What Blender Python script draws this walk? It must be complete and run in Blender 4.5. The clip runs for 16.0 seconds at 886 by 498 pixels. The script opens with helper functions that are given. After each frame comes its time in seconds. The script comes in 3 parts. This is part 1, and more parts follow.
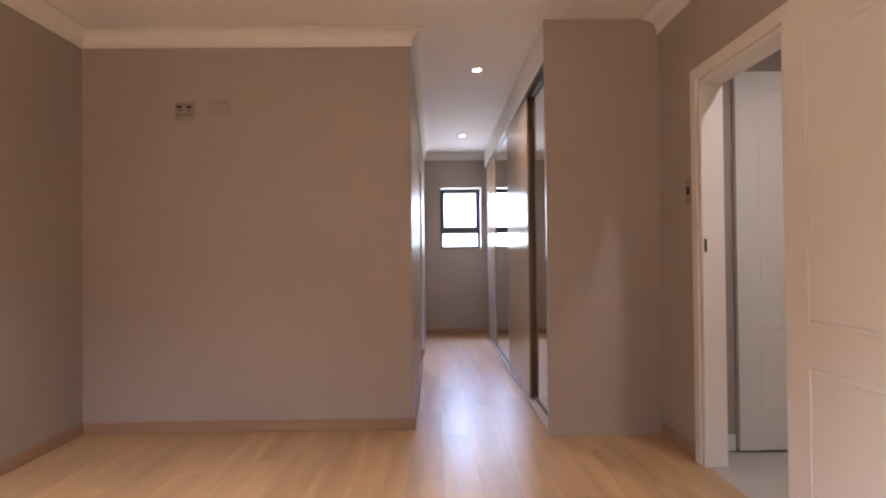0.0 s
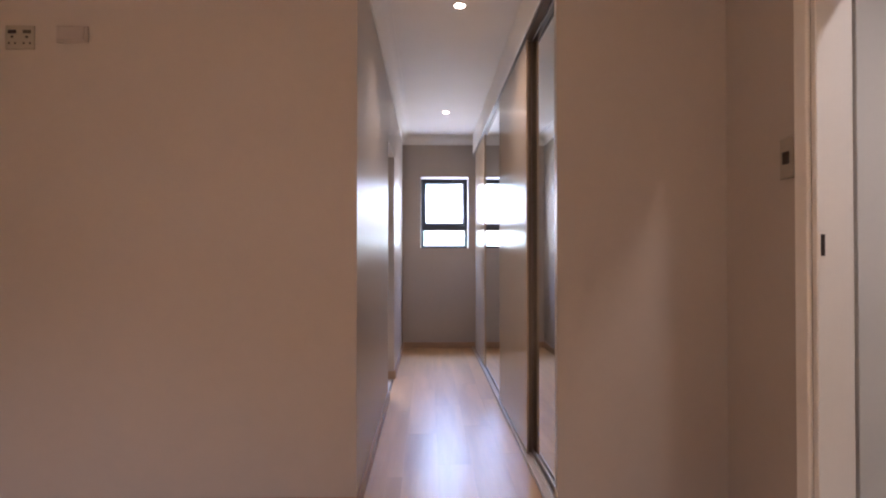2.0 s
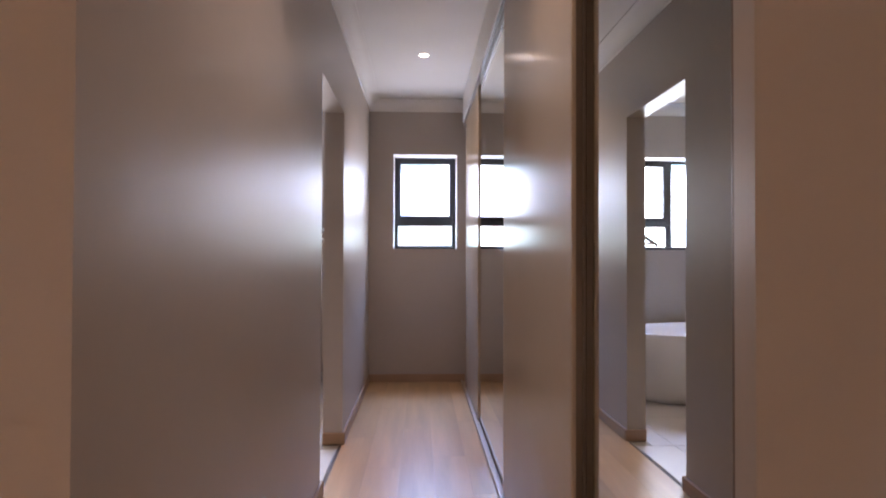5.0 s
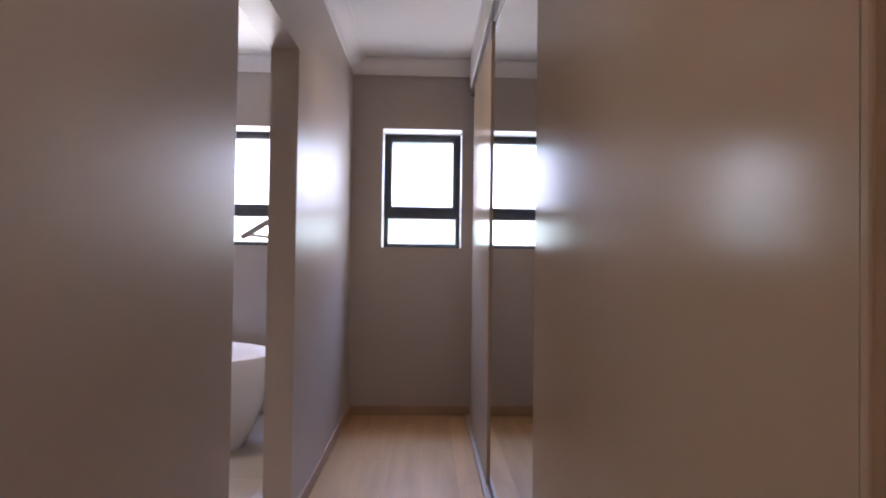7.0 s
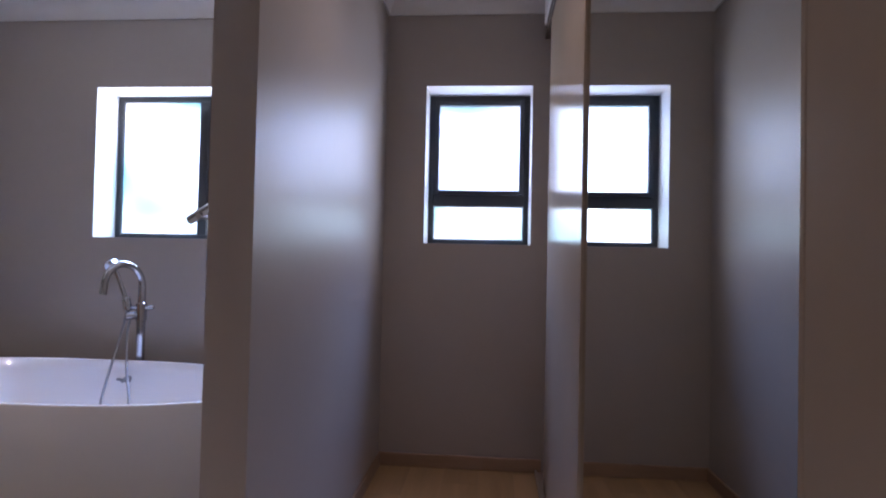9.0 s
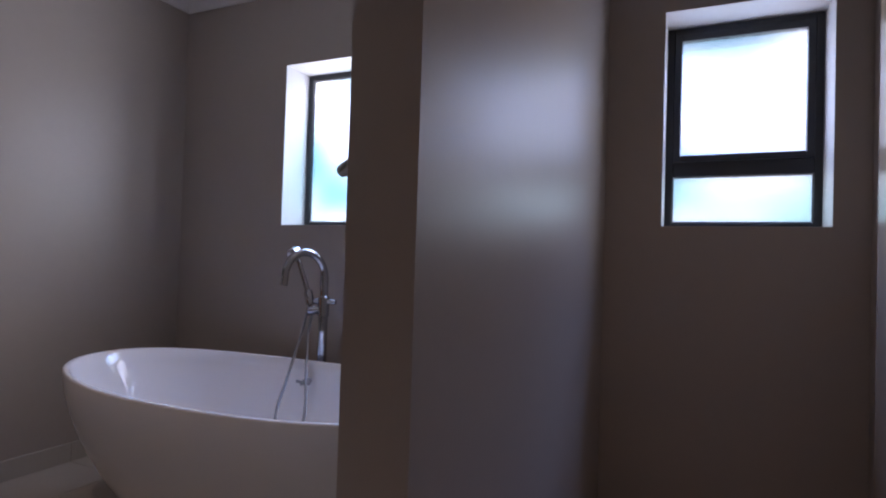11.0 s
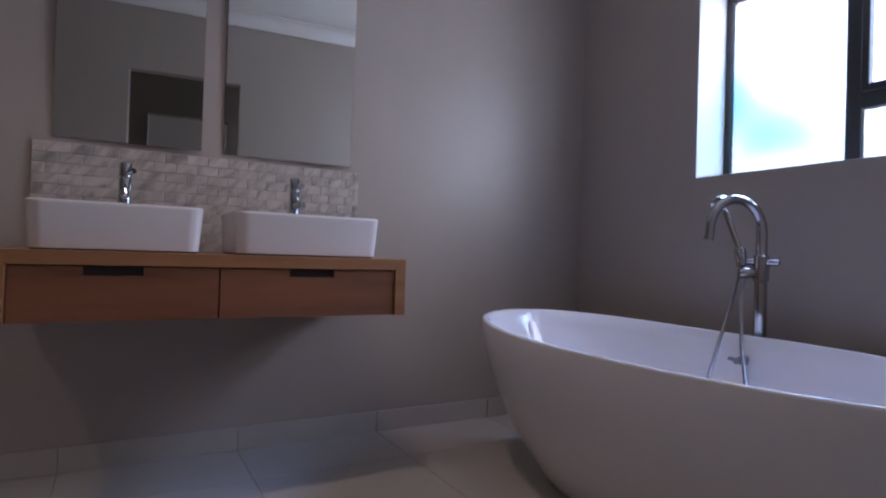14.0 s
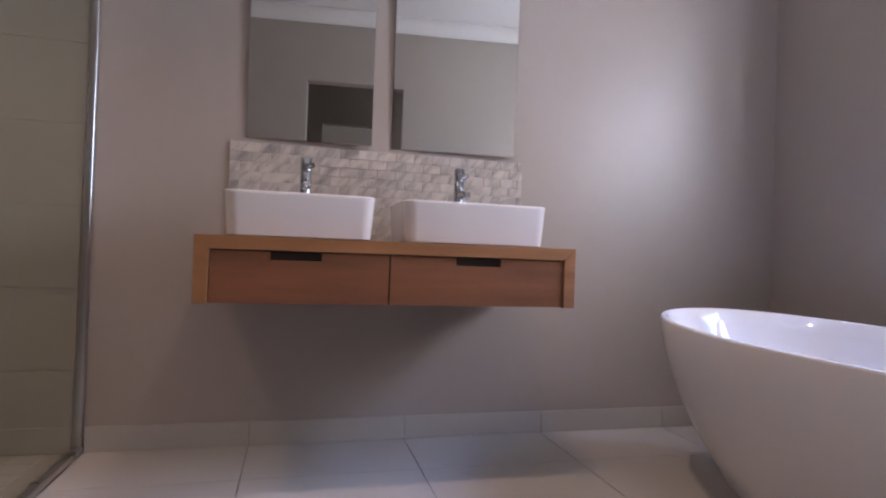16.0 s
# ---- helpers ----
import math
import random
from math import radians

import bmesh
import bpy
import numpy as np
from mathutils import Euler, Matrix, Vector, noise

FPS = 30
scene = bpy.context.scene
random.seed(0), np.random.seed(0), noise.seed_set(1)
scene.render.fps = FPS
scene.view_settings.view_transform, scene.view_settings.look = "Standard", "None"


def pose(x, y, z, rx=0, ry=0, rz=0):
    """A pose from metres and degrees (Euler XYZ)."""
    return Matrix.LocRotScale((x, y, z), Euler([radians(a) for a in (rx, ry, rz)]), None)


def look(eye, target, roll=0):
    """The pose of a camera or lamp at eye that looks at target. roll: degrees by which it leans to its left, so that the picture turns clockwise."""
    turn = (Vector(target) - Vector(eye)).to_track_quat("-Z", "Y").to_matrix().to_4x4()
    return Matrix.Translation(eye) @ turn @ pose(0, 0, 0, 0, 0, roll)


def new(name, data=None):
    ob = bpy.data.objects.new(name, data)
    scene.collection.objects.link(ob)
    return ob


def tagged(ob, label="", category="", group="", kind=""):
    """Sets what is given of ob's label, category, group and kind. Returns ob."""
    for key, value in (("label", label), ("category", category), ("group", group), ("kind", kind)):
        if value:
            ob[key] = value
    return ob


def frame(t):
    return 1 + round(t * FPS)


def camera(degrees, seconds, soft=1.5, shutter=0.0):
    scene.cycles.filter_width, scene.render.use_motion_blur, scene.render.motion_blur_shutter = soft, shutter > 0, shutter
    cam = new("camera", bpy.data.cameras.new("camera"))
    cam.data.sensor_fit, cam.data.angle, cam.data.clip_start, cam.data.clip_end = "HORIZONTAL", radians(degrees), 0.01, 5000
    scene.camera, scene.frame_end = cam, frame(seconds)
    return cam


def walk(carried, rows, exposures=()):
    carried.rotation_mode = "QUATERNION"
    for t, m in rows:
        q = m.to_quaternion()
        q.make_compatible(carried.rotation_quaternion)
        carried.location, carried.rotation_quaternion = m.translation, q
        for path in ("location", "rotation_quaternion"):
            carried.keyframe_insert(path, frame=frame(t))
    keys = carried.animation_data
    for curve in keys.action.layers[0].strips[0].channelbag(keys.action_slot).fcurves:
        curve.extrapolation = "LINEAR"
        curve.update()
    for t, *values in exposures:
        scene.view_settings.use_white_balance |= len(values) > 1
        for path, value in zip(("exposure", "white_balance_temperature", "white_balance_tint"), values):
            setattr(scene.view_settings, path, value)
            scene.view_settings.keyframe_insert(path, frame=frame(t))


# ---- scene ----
cam = camera(75.6, 16.0, soft=2.1)
PATH = [
    (0, (0.001, -0.24, 1.173), (0.025, 1.76, 1.196), -0.6),
    (0.5, (0.01, 0.072, 1.185), (0.04, 2.071, 1.207), -0.4),
    (1, (0.057, 0.367, 1.191), (0.094, 2.366, 1.213), -0.3),
    (1.5, (0.129, 0.686, 1.192), (0.174, 2.685, 1.214), -0.1),
    (2, (0.165, 1.002, 1.178), (0.216, 3.002, 1.202), 0.0),
    (2.5, (0.217, 1.369, 1.158), (0.279, 3.368, 1.19), 0.1),
    (3, (0.307, 1.707, 1.168), (0.379, 3.706, 1.198), 0.2),
    (3.5, (0.32, 1.988, 1.15), (0.397, 3.986, 1.184), 0.1),
    (6, (0.378, 3.375, 1.22), (0.451, 5.374, 1.247), 0.4),
    (6.5, (0.435, 3.662, 1.208), (0.494, 5.66, 1.242), 0.8),
    (7, (0.425, 3.935, 1.194), (0.478, 5.934, 1.228), 0.8),
    (7.5, (0.381, 4.222, 1.21), (0.439, 6.221, 1.241), 0.9),
    (8, (0.414, 4.527, 1.191), (0.462, 6.526, 1.228), 1.0),
    (8.2, (0.461, 4.631, 1.187), (0.484, 6.631, 1.227), 1.1),
    (10.3, (0.395, 5.574, 1.128), (-0.202, 7.482, 1.173), 1.4),
    (10.5, (0.334, 5.617, 1.116), (-0.328, 7.504, 1.162), 1.5),
    (11, (0.22, 5.743, 1.101), (-0.6, 7.566, 1.142), 1.8),
    (11.5, (0.135, 5.84, 1.137), (-0.878, 7.565, 1.141), 1.5),
    (12, (0.041, 5.9, 1.061), (-1.201, 7.468, 1.084), 1.2),
    (12.5, (-0.012, 5.907, 1.008), (-1.408, 7.339, 1.037), 1.4),
    (13, (-0.044, 5.924, 0.956), (-1.561, 7.227, 0.983), 1.5),
    (13.5, (-0.086, 5.933, 0.904), (-1.726, 7.077, 0.933), 1.6),
    (14, (-0.157, 5.933, 0.861), (-1.9, 6.913, 0.887), 1.8),
    (14.5, (-0.206, 5.925, 0.826), (-2.023, 6.76, 0.854), 1.9),
    (15, (-0.236, 5.922, 0.812), (-2.111, 6.619, 0.833), 1.9),
    (15.5, (-0.25, 5.931, 0.807), (-2.167, 6.502, 0.829), 2.0),
    (16, (-0.261, 5.922, 0.803), (-2.201, 6.41, 0.829), 2.0),
]
walk(cam, [(t, look(eye, target, roll)) for t, eye, target, roll in PATH],
     exposures=[(0, 1.54, 5700, 23), (2.5, 1.52, 5550, 23), (3.5, 1.49, 5500, 23), (6, 1.05, 5900, 25), (7, 0.96, 5800, 25), (8.2, 0.6, 5350, 25), (10.3, -0.16, 5100, 26),
                (11.5, -0.67, 5600, 25), (12.5, -0.28, 5350, 24), (13, -0.14, 5250, 24), (14, -0.26, 5100, 25), (15, 0.12, 5400, 25), (16, 0.63, 5500, 26)])

# ---- main measures (metres) ----
CEIL = 2.705          # ceiling height
COVE = 0.105          # cornice height and projection
XL = -2.39            # bedroom west wall
XR = 1.464            # bedroom east wall
YF = 3.645            # bedroom wall beside the passage
YW = 3.455            # end of the wardrobe
XP = -0.165           # passage west wall
XB = -0.29            # the same wall's bathroom side
YB = 8.32             # outside wall, inner face
XV = -2.74            # bathroom wall with the vanity
YS = 3.77             # bathroom south wall
Y0 = -3.2             # bedroom south wall
OPN = (5.69, 6.50, 2.125)   # bathroom opening: from y, to y, height

# ---- light ----
world = bpy.data.worlds.new("sky")
scene.world = world
world.use_nodes = True
sky = world.node_tree.nodes.new("ShaderNodeTexSky")
sky.sky_type, sky.sun_disc = "NISHITA", False
sky.sun_elevation, sky.sun_rotation = radians(48), radians(200)
world.node_tree.links.new(sky.outputs[0], world.node_tree.nodes["Background"].inputs[0])
world.node_tree.nodes["Background"].inputs[1].default_value = 0.12

sun = new("sun", bpy.data.lights.new("sun", "SUN"))
sun.data.energy, sun.data.angle, sun.data.color = 3.0, radians(0.5), (1, 0.95, 0.88)
sun.matrix_world = look((0, -10, 12), (2, 0, 0))


def window_light(x0, x1, z0, z1, watts, sky_watts):
    """Daylight in a window's opening: pale light from straight outside, and the blue of the sky slanting down from its head."""
    lamp = new("window_daylight", bpy.data.lights.new("window_daylight", "AREA"))
    lamp.data.shape, lamp.data.size, lamp.data.size_y = "RECTANGLE", x1 - x0, z1 - z0
    lamp.data.energy, lamp.data.color = watts, (1.0, 0.92, 0.78)
    lamp.matrix_world = pose((x0 + x1) / 2, YB + 0.262, (z0 + z1) / 2, -90, 0, 0)
    above = new("window_skylight", bpy.data.lights.new("window_skylight", "AREA"))
    above.data.shape, above.data.size, above.data.size_y = "RECTANGLE", x1 - x0, 0.34
    above.data.energy, above.data.color, above.data.spread = sky_watts, (0.30, 0.52, 1.0), radians(66)
    above.matrix_world = pose((x0 + x1) / 2, YB + 0.37, z1 - 0.19, -40, 0, 0)


window_light(0.07, 0.675, 1.28, 2.18, 9, 4.8)
window_light(-1.945, -0.76, 1.28, 2.18, 36, 6)


def down_lamp(x, y, watts, colour=(1.0, 0.90, 0.80), soft=0.08, cone=125):
    lamp = new("downlight_lamp", bpy.data.lights.new("downlight_lamp", "SPOT"))
    lamp.data.energy, lamp.data.color = watts, colour
    lamp.data.spot_size, lamp.data.spot_blend, lamp.data.shadow_soft_size = radians(cone), 0.9, soft
    lamp.matrix_world = pose(x, y, CEIL - 0.012)


DOWNLIGHTS = [(0.355, 4.46), (0.35, 7.05)]
BEDROOM_DOWNLIGHTS = [(-1.5, -1.9), (0.4, -1.9), (-1.6, 0.7), (0.0, -0.5)]
BATH_DOWNLIGHTS = [(-1.70, 6.35), (-1.72, 4.70)]
for lx, ly in DOWNLIGHTS:
    down_lamp(lx, ly, 19, (1.0, 0.76, 0.55))
for lx, ly in BEDROOM_DOWNLIGHTS:
    down_lamp(lx, ly, 190, (1.0, 0.94, 0.90))
for lx, ly in BATH_DOWNLIGHTS:
    down_lamp(lx, ly, 34, (1.0, 0.68, 0.42), 0.035, 112)
# unseen lamp, added to brighten the landing past the doorway
down_lamp(1.9, 1.9, 32, (1.0, 0.88, 0.72), cone=165)


# ---- materials ----
def material(name, colour, rough=0.5, metal=0.0, spec=0.5, var=0.06, scale=3.0, bump=0.0, bump_scale=200.0,
             stretch=(1, 1, 1), rough_var=0.05, coat=0.0, per_object=0.0, grain=0.35):
    m = bpy.data.materials.new(name)
    m.use_nodes = True
    nt = m.node_tree
    nd, ln = nt.nodes, nt.links
    p = nd["Principled BSDF"]
    p.inputs["Roughness"].default_value, p.inputs["Metallic"].default_value = rough, metal
    p.inputs["Specular IOR Level"].default_value = spec
    p.inputs["Coat Weight"].default_value = coat
    tc = nd.new("ShaderNodeTexCoord")
    mp = nd.new("ShaderNodeMapping")
    mp.inputs["Scale"].default_value = stretch
    if per_object:
        which, spread = nd.new("ShaderNodeObjectInfo"), nd.new("ShaderNodeVectorMath")
        spread.operation = "MULTIPLY_ADD"
        spread.inputs[1].default_value = (37, 53, 71)
        ln.new(which.outputs["Random"], spread.inputs[0]), ln.new(tc.outputs["Object"], spread.inputs[2])
        ln.new(spread.outputs[0], mp.inputs[0])
    else:
        ln.new(tc.outputs["Object"], mp.inputs[0])
    broad, fine = nd.new("ShaderNodeTexNoise"), nd.new("ShaderNodeTexNoise")
    broad.inputs["Scale"].default_value, fine.inputs["Scale"].default_value = scale, scale * 14
    broad.inputs["Detail"].default_value, fine.inputs["Detail"].default_value = 4, 3
    ln.new(mp.outputs[0], broad.inputs[0]), ln.new(mp.outputs[0], fine.inputs[0])
    mix = nd.new("ShaderNodeMath")
    mix.operation = "MULTIPLY_ADD"
    mix.inputs[1].default_value = grain
    ln.new(fine.outputs[0], mix.inputs[0]), ln.new(broad.outputs[0], mix.inputs[2])
    ramp = nd.new("ShaderNodeMapRange")
    ramp.inputs["From Min"].default_value, ramp.inputs["From Max"].default_value = 0.3 + 0.35 * grain, 0.7 + 0.65 * grain
    ramp.inputs["To Min"].default_value, ramp.inputs["To Max"].default_value = 1 - var, 1 + var
    ln.new(mix.outputs[0], ramp.inputs[0])
    value = ramp.outputs[0]
    if per_object:
        info, add = nd.new("ShaderNodeObjectInfo"), nd.new("ShaderNodeMath")
        add.operation = "MULTIPLY_ADD"
        add.inputs[1].default_value = per_object
        ln.new(info.outputs["Random"], add.inputs[0]), ln.new(value, add.inputs[2])
        mid = nd.new("ShaderNodeMath")
        mid.operation = "SUBTRACT"
        mid.inputs[1].default_value = per_object / 2
        ln.new(add.outputs[0], mid.inputs[0])
        value = mid.outputs[0]
    tone = nd.new("ShaderNodeVectorMath")
    tone.operation = "SCALE"
    tone.inputs[0].default_value = colour
    ln.new(value, tone.inputs["Scale"]), ln.new(tone.outputs[0], p.inputs["Base Color"])
    rr = nd.new("ShaderNodeMapRange")
    rr.inputs["To Min"].default_value, rr.inputs["To Max"].default_value = max(rough - rough_var, 0), rough + rough_var
    ln.new(broad.outputs[0], rr.inputs[0]), ln.new(rr.outputs[0], p.inputs["Roughness"])
    if bump:
        bn, bm_ = nd.new("ShaderNodeTexNoise"), nd.new("ShaderNodeBump")
        bn.inputs["Scale"].default_value, bn.inputs["Detail"].default_value = bump_scale, 3
        bm_.inputs["Strength"].default_value, bm_.inputs["Distance"].default_value = bump, 0.002
        ln.new(mp.outputs[0], bn.inputs[0]), ln.new(bn.outputs[0], bm_.inputs["Height"])
        ln.new(bm_.outputs[0], p.inputs["Normal"])
    return m


WALL = material("wall_paint", (0.405, 0.360, 0.318), 0.385, var=0.035, scale=1.5, bump=0.12, bump_scale=90, spec=0.5)
CEILING = material("ceiling_paint", (0.78, 0.765, 0.74), 0.7, var=0.02, bump=0.06, bump_scale=120)
WHITE = material("white_enamel", (0.76, 0.745, 0.71), 0.38, var=0.03, bump=0.03, bump_scale=60)
SKIRT = material("skirting_wood", (0.36, 0.24, 0.155), 0.45, var=0.12, scale=4, stretch=(1, 1, 8))
OAK = material("oak_laminate", (0.49, 0.312, 0.15), 0.30, var=0.20, scale=1.9, stretch=(5, 0.45, 1), rough_var=0.03, grain=0.10,
               per_object=0.10)
FLOOR_TILE = material("floor_tile_glaze", (0.48, 0.455, 0.415), 0.42, var=0.05, scale=2.5, bump=0.04, bump_scale=80, per_object=0.03)
GROUT = material("grout", (0.36, 0.335, 0.29), 0.85, var=0.1, scale=20)
WALL_TILE = material("wall_tile_glaze", (0.44, 0.42, 0.37), 0.3, var=0.05, scale=2.5, per_object=0.04)
VANITY_WOOD = material("vanity_oak", (0.31, 0.150, 0.058), 0.45, var=0.22, scale=3, stretch=(5, 0.7, 7), bump=0.08, bump_scale=50)
DRAWER_WOOD = material("drawer_oak", (0.215, 0.086, 0.035), 0.45, var=0.2, scale=3, stretch=(5, 0.8, 7), bump=0.08, bump_scale=50)
# near-black: painted shade in holes and slots, and the rockers' own colour
DARK = material("dark_recess", (0.035, 0.025, 0.02), 0.6)
CERAMIC = material("white_ceramic", (0.74, 0.74, 0.75), 0.12, var=0.01, rough_var=0.02, coat=0.3)
ACRYLIC = material("bath_acrylic", (0.80, 0.79, 0.79), 0.045, var=0.01, rough_var=0.015, coat=0.2)
CHROME = material("chrome", (0.47, 0.48, 0.51), 0.06, metal=1, var=0.02, rough_var=0.02)
STEEL = material("brushed_aluminium", (0.55, 0.55, 0.56), 0.28, metal=1, var=0.04)
MIRROR = material("mirror_silver", (0.70, 0.72, 0.71), 0.012, metal=1, var=0.004, rough_var=0.004)
PANEL = material("gloss_beige_panel", (0.42, 0.34, 0.255), 0.19, var=0.03, scale=2, rough_var=0.04, bump=0.02, bump_scale=8, spec=0.06)
BRONZE = material("bronze_frame", (0.13, 0.10, 0.075), 0.4, metal=0.3)
ALU_FRAME = material("window_charcoal", (0.03, 0.031, 0.034), 0.45, var=0.05)
PLASTIC = material("stone_grey_plastic", (0.30, 0.275, 0.225), 0.4, var=0.05)
COVER_PLASTIC = material("cover_plate_plastic", (0.37, 0.325, 0.295), 0.4, var=0.05)
REVEAL = material("white_reveal_paint", (0.58, 0.56, 0.54), 0.5, var=0.02)
MARBLE_GROUT = material("mosaic_grout", (0.50, 0.47, 0.43), 0.8)


def marble(name):
    """Honed marble: pale, clouded, with slanting grey veins that differ from piece to piece."""
    m = bpy.data.materials.new(name)
    m.use_nodes = True
    nd, ln = m.node_tree.nodes, m.node_tree.links
    p = nd["Principled BSDF"]
    p.inputs["Roughness"].default_value = 0.32
    tc, info, spread, turn = (nd.new("ShaderNodeTexCoord"), nd.new("ShaderNodeObjectInfo"), nd.new("ShaderNodeVectorMath"), nd.new("ShaderNodeMapping"))
    spread.operation = "MULTIPLY_ADD"
    spread.inputs[1].default_value = (7, 13, 19)
    ln.new(info.outputs["Random"], spread.inputs[0]), ln.new(tc.outputs["Object"], spread.inputs[2])
    turn.inputs["Rotation"].default_value = (radians(-52), 0, 0)
    long = nd.new("ShaderNodeMapping")
    long.inputs["Scale"].default_value = (1, 0.5, 1.6)
    ln.new(spread.outputs[0], turn.inputs[0]), ln.new(turn.outputs[0], long.inputs[0])
    cloud, vein = nd.new("ShaderNodeTexNoise"), nd.new("ShaderNodeTexNoise")
    cloud.inputs["Scale"].default_value, cloud.inputs["Detail"].default_value = 9, 2
    vein.inputs["Scale"].default_value, vein.inputs["Detail"].default_value, vein.inputs["Distortion"].default_value = 17, 4, 0.6
    ln.new(long.outputs[0], cloud.inputs[0]), ln.new(long.outputs[0], vein.inputs[0])
    ramp, tint, shade = nd.new("ShaderNodeValToRGB"), nd.new("ShaderNodeMapRange"), nd.new("ShaderNodeVectorMath")
    ramp.color_ramp.elements[0].position, ramp.color_ramp.elements[0].color = 0.26, (0.27, 0.25, 0.23, 1)
    ramp.color_ramp.elements[1].position, ramp.color_ramp.elements[1].color = 0.56, (0.56, 0.52, 0.465, 1)
    tint.inputs["From Min"].default_value, tint.inputs["From Max"].default_value = 0.3, 0.7
    tint.inputs["To Min"].default_value, tint.inputs["To Max"].default_value = 0.78, 1.12
    shade.operation = "SCALE"
    ln.new(vein.outputs[0], ramp.inputs[0]), ln.new(cloud.outputs[0], tint.inputs[0])
    ln.new(ramp.outputs[0], shade.inputs[0]), ln.new(tint.outputs[0], shade.inputs["Scale"])
    ln.new(shade.outputs[0], p.inputs["Base Color"])
    return m


MARBLE = marble("marble_mosaic")
TRACK = material("track_aluminium", (0.50, 0.43, 0.36), 0.42, metal=0.15, var=0.06)
HOSE = material("hose_metal", (0.30, 0.30, 0.31), 0.3, metal=0.9, var=0.1, scale=30)
# painted shade line under the basins; also the mirrors' backing
SHADE_BACKING = material("shade_and_backing", (0.05, 0.05, 0.05), 0.6)

LAMP_GLASS = bpy.data.materials.new("lamp_glow")
LAMP_GLASS.use_nodes = True
LAMP_GLASS.node_tree.nodes["Principled BSDF"].inputs["Emission Color"].default_value = (1, 0.8, 0.58, 1)
LAMP_GLASS.node_tree.nodes["Principled BSDF"].inputs["Emission Strength"].default_value = 12


def glass(name, tint, rough):
    """A pane: mostly clear, with a film of gloss."""
    m = bpy.data.materials.new(name)
    m.use_nodes = True
    nd, ln = m.node_tree.nodes, m.node_tree.links
    nd.remove(nd["Principled BSDF"])
    t, g, mx, fr = (nd.new("ShaderNodeBsdfTransparent"), nd.new("ShaderNodeBsdfGlossy"), nd.new("ShaderNodeMixShader"),
                    nd.new("ShaderNodeLayerWeight"))
    t.inputs[0].default_value = (*tint, 1)
    g.inputs["Roughness"].default_value = rough
    fr.inputs[0].default_value = 0.5
    sharp, gain = nd.new("ShaderNodeMath"), nd.new("ShaderNodeMath")
    sharp.operation, gain.operation = "POWER", "MULTIPLY_ADD"
    sharp.inputs[1].default_value, gain.inputs[1].default_value, gain.inputs[2].default_value = 4, 0.9, 0.04
    ln.new(fr.outputs["Facing"], sharp.inputs[0]), ln.new(sharp.outputs[0], gain.inputs[0])
    ln.new(gain.outputs[0], mx.inputs[0]), ln.new(t.outputs[0], mx.inputs[1]), ln.new(g.outputs[0], mx.inputs[2])
    ln.new(mx.outputs[0], nd["Material Output"].inputs[0])
    return m


CLEAR = glass("shower_glass", (0.86, 0.88, 0.84), 0.02)


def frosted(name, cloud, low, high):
    """Obscure glass: scatters the daylight behind it; blue-green patches paint in the dimmer outdoors."""
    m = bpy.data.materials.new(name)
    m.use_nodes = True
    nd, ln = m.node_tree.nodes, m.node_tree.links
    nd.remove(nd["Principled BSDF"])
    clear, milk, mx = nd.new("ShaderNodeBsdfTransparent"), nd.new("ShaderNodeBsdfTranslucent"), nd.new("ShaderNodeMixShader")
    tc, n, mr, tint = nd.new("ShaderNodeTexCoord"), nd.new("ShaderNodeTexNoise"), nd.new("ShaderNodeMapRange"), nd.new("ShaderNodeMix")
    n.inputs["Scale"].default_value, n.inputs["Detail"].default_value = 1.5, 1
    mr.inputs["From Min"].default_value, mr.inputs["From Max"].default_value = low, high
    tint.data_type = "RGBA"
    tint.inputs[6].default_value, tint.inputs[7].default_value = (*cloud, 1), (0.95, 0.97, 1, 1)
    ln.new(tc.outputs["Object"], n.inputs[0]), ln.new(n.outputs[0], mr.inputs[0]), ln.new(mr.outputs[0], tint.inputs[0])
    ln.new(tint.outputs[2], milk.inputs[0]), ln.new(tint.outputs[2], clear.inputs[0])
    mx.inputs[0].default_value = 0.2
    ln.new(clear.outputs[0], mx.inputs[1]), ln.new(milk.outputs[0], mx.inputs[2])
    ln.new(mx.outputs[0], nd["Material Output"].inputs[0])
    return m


# patchy tint puts the darker, bluer outdoors into the panes' own colour
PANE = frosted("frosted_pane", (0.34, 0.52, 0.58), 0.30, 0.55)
PALE_VIEW_TINT_PANE = frosted("pale_view_tint_pane", (0.52, 0.74, 0.76), 0.30, 0.50)
VIEW_TINT_PANE = frosted("view_tint_obscure_pane", (0.30, 0.52, 0.60), 0.30, 0.56)


# ---- building helpers ----
def box(bm, x0, y0, z0, x1, y1, z1, bevel=0.0, segments=2):
    m = Matrix.Translation(((x0 + x1) / 2, (y0 + y1) / 2, (z0 + z1) / 2)) @ Matrix.Diagonal((abs(x1 - x0), abs(y1 - y0), abs(z1 - z0), 1))
    made = bmesh.ops.create_cube(bm, size=1, matrix=m)["verts"]
    if bevel:
        edges = list({e for v in made for e in v.link_edges})
        bmesh.ops.bevel(bm, geom=edges, offset=bevel, segments=segments, profile=0.5, affect="EDGES")
    return bm


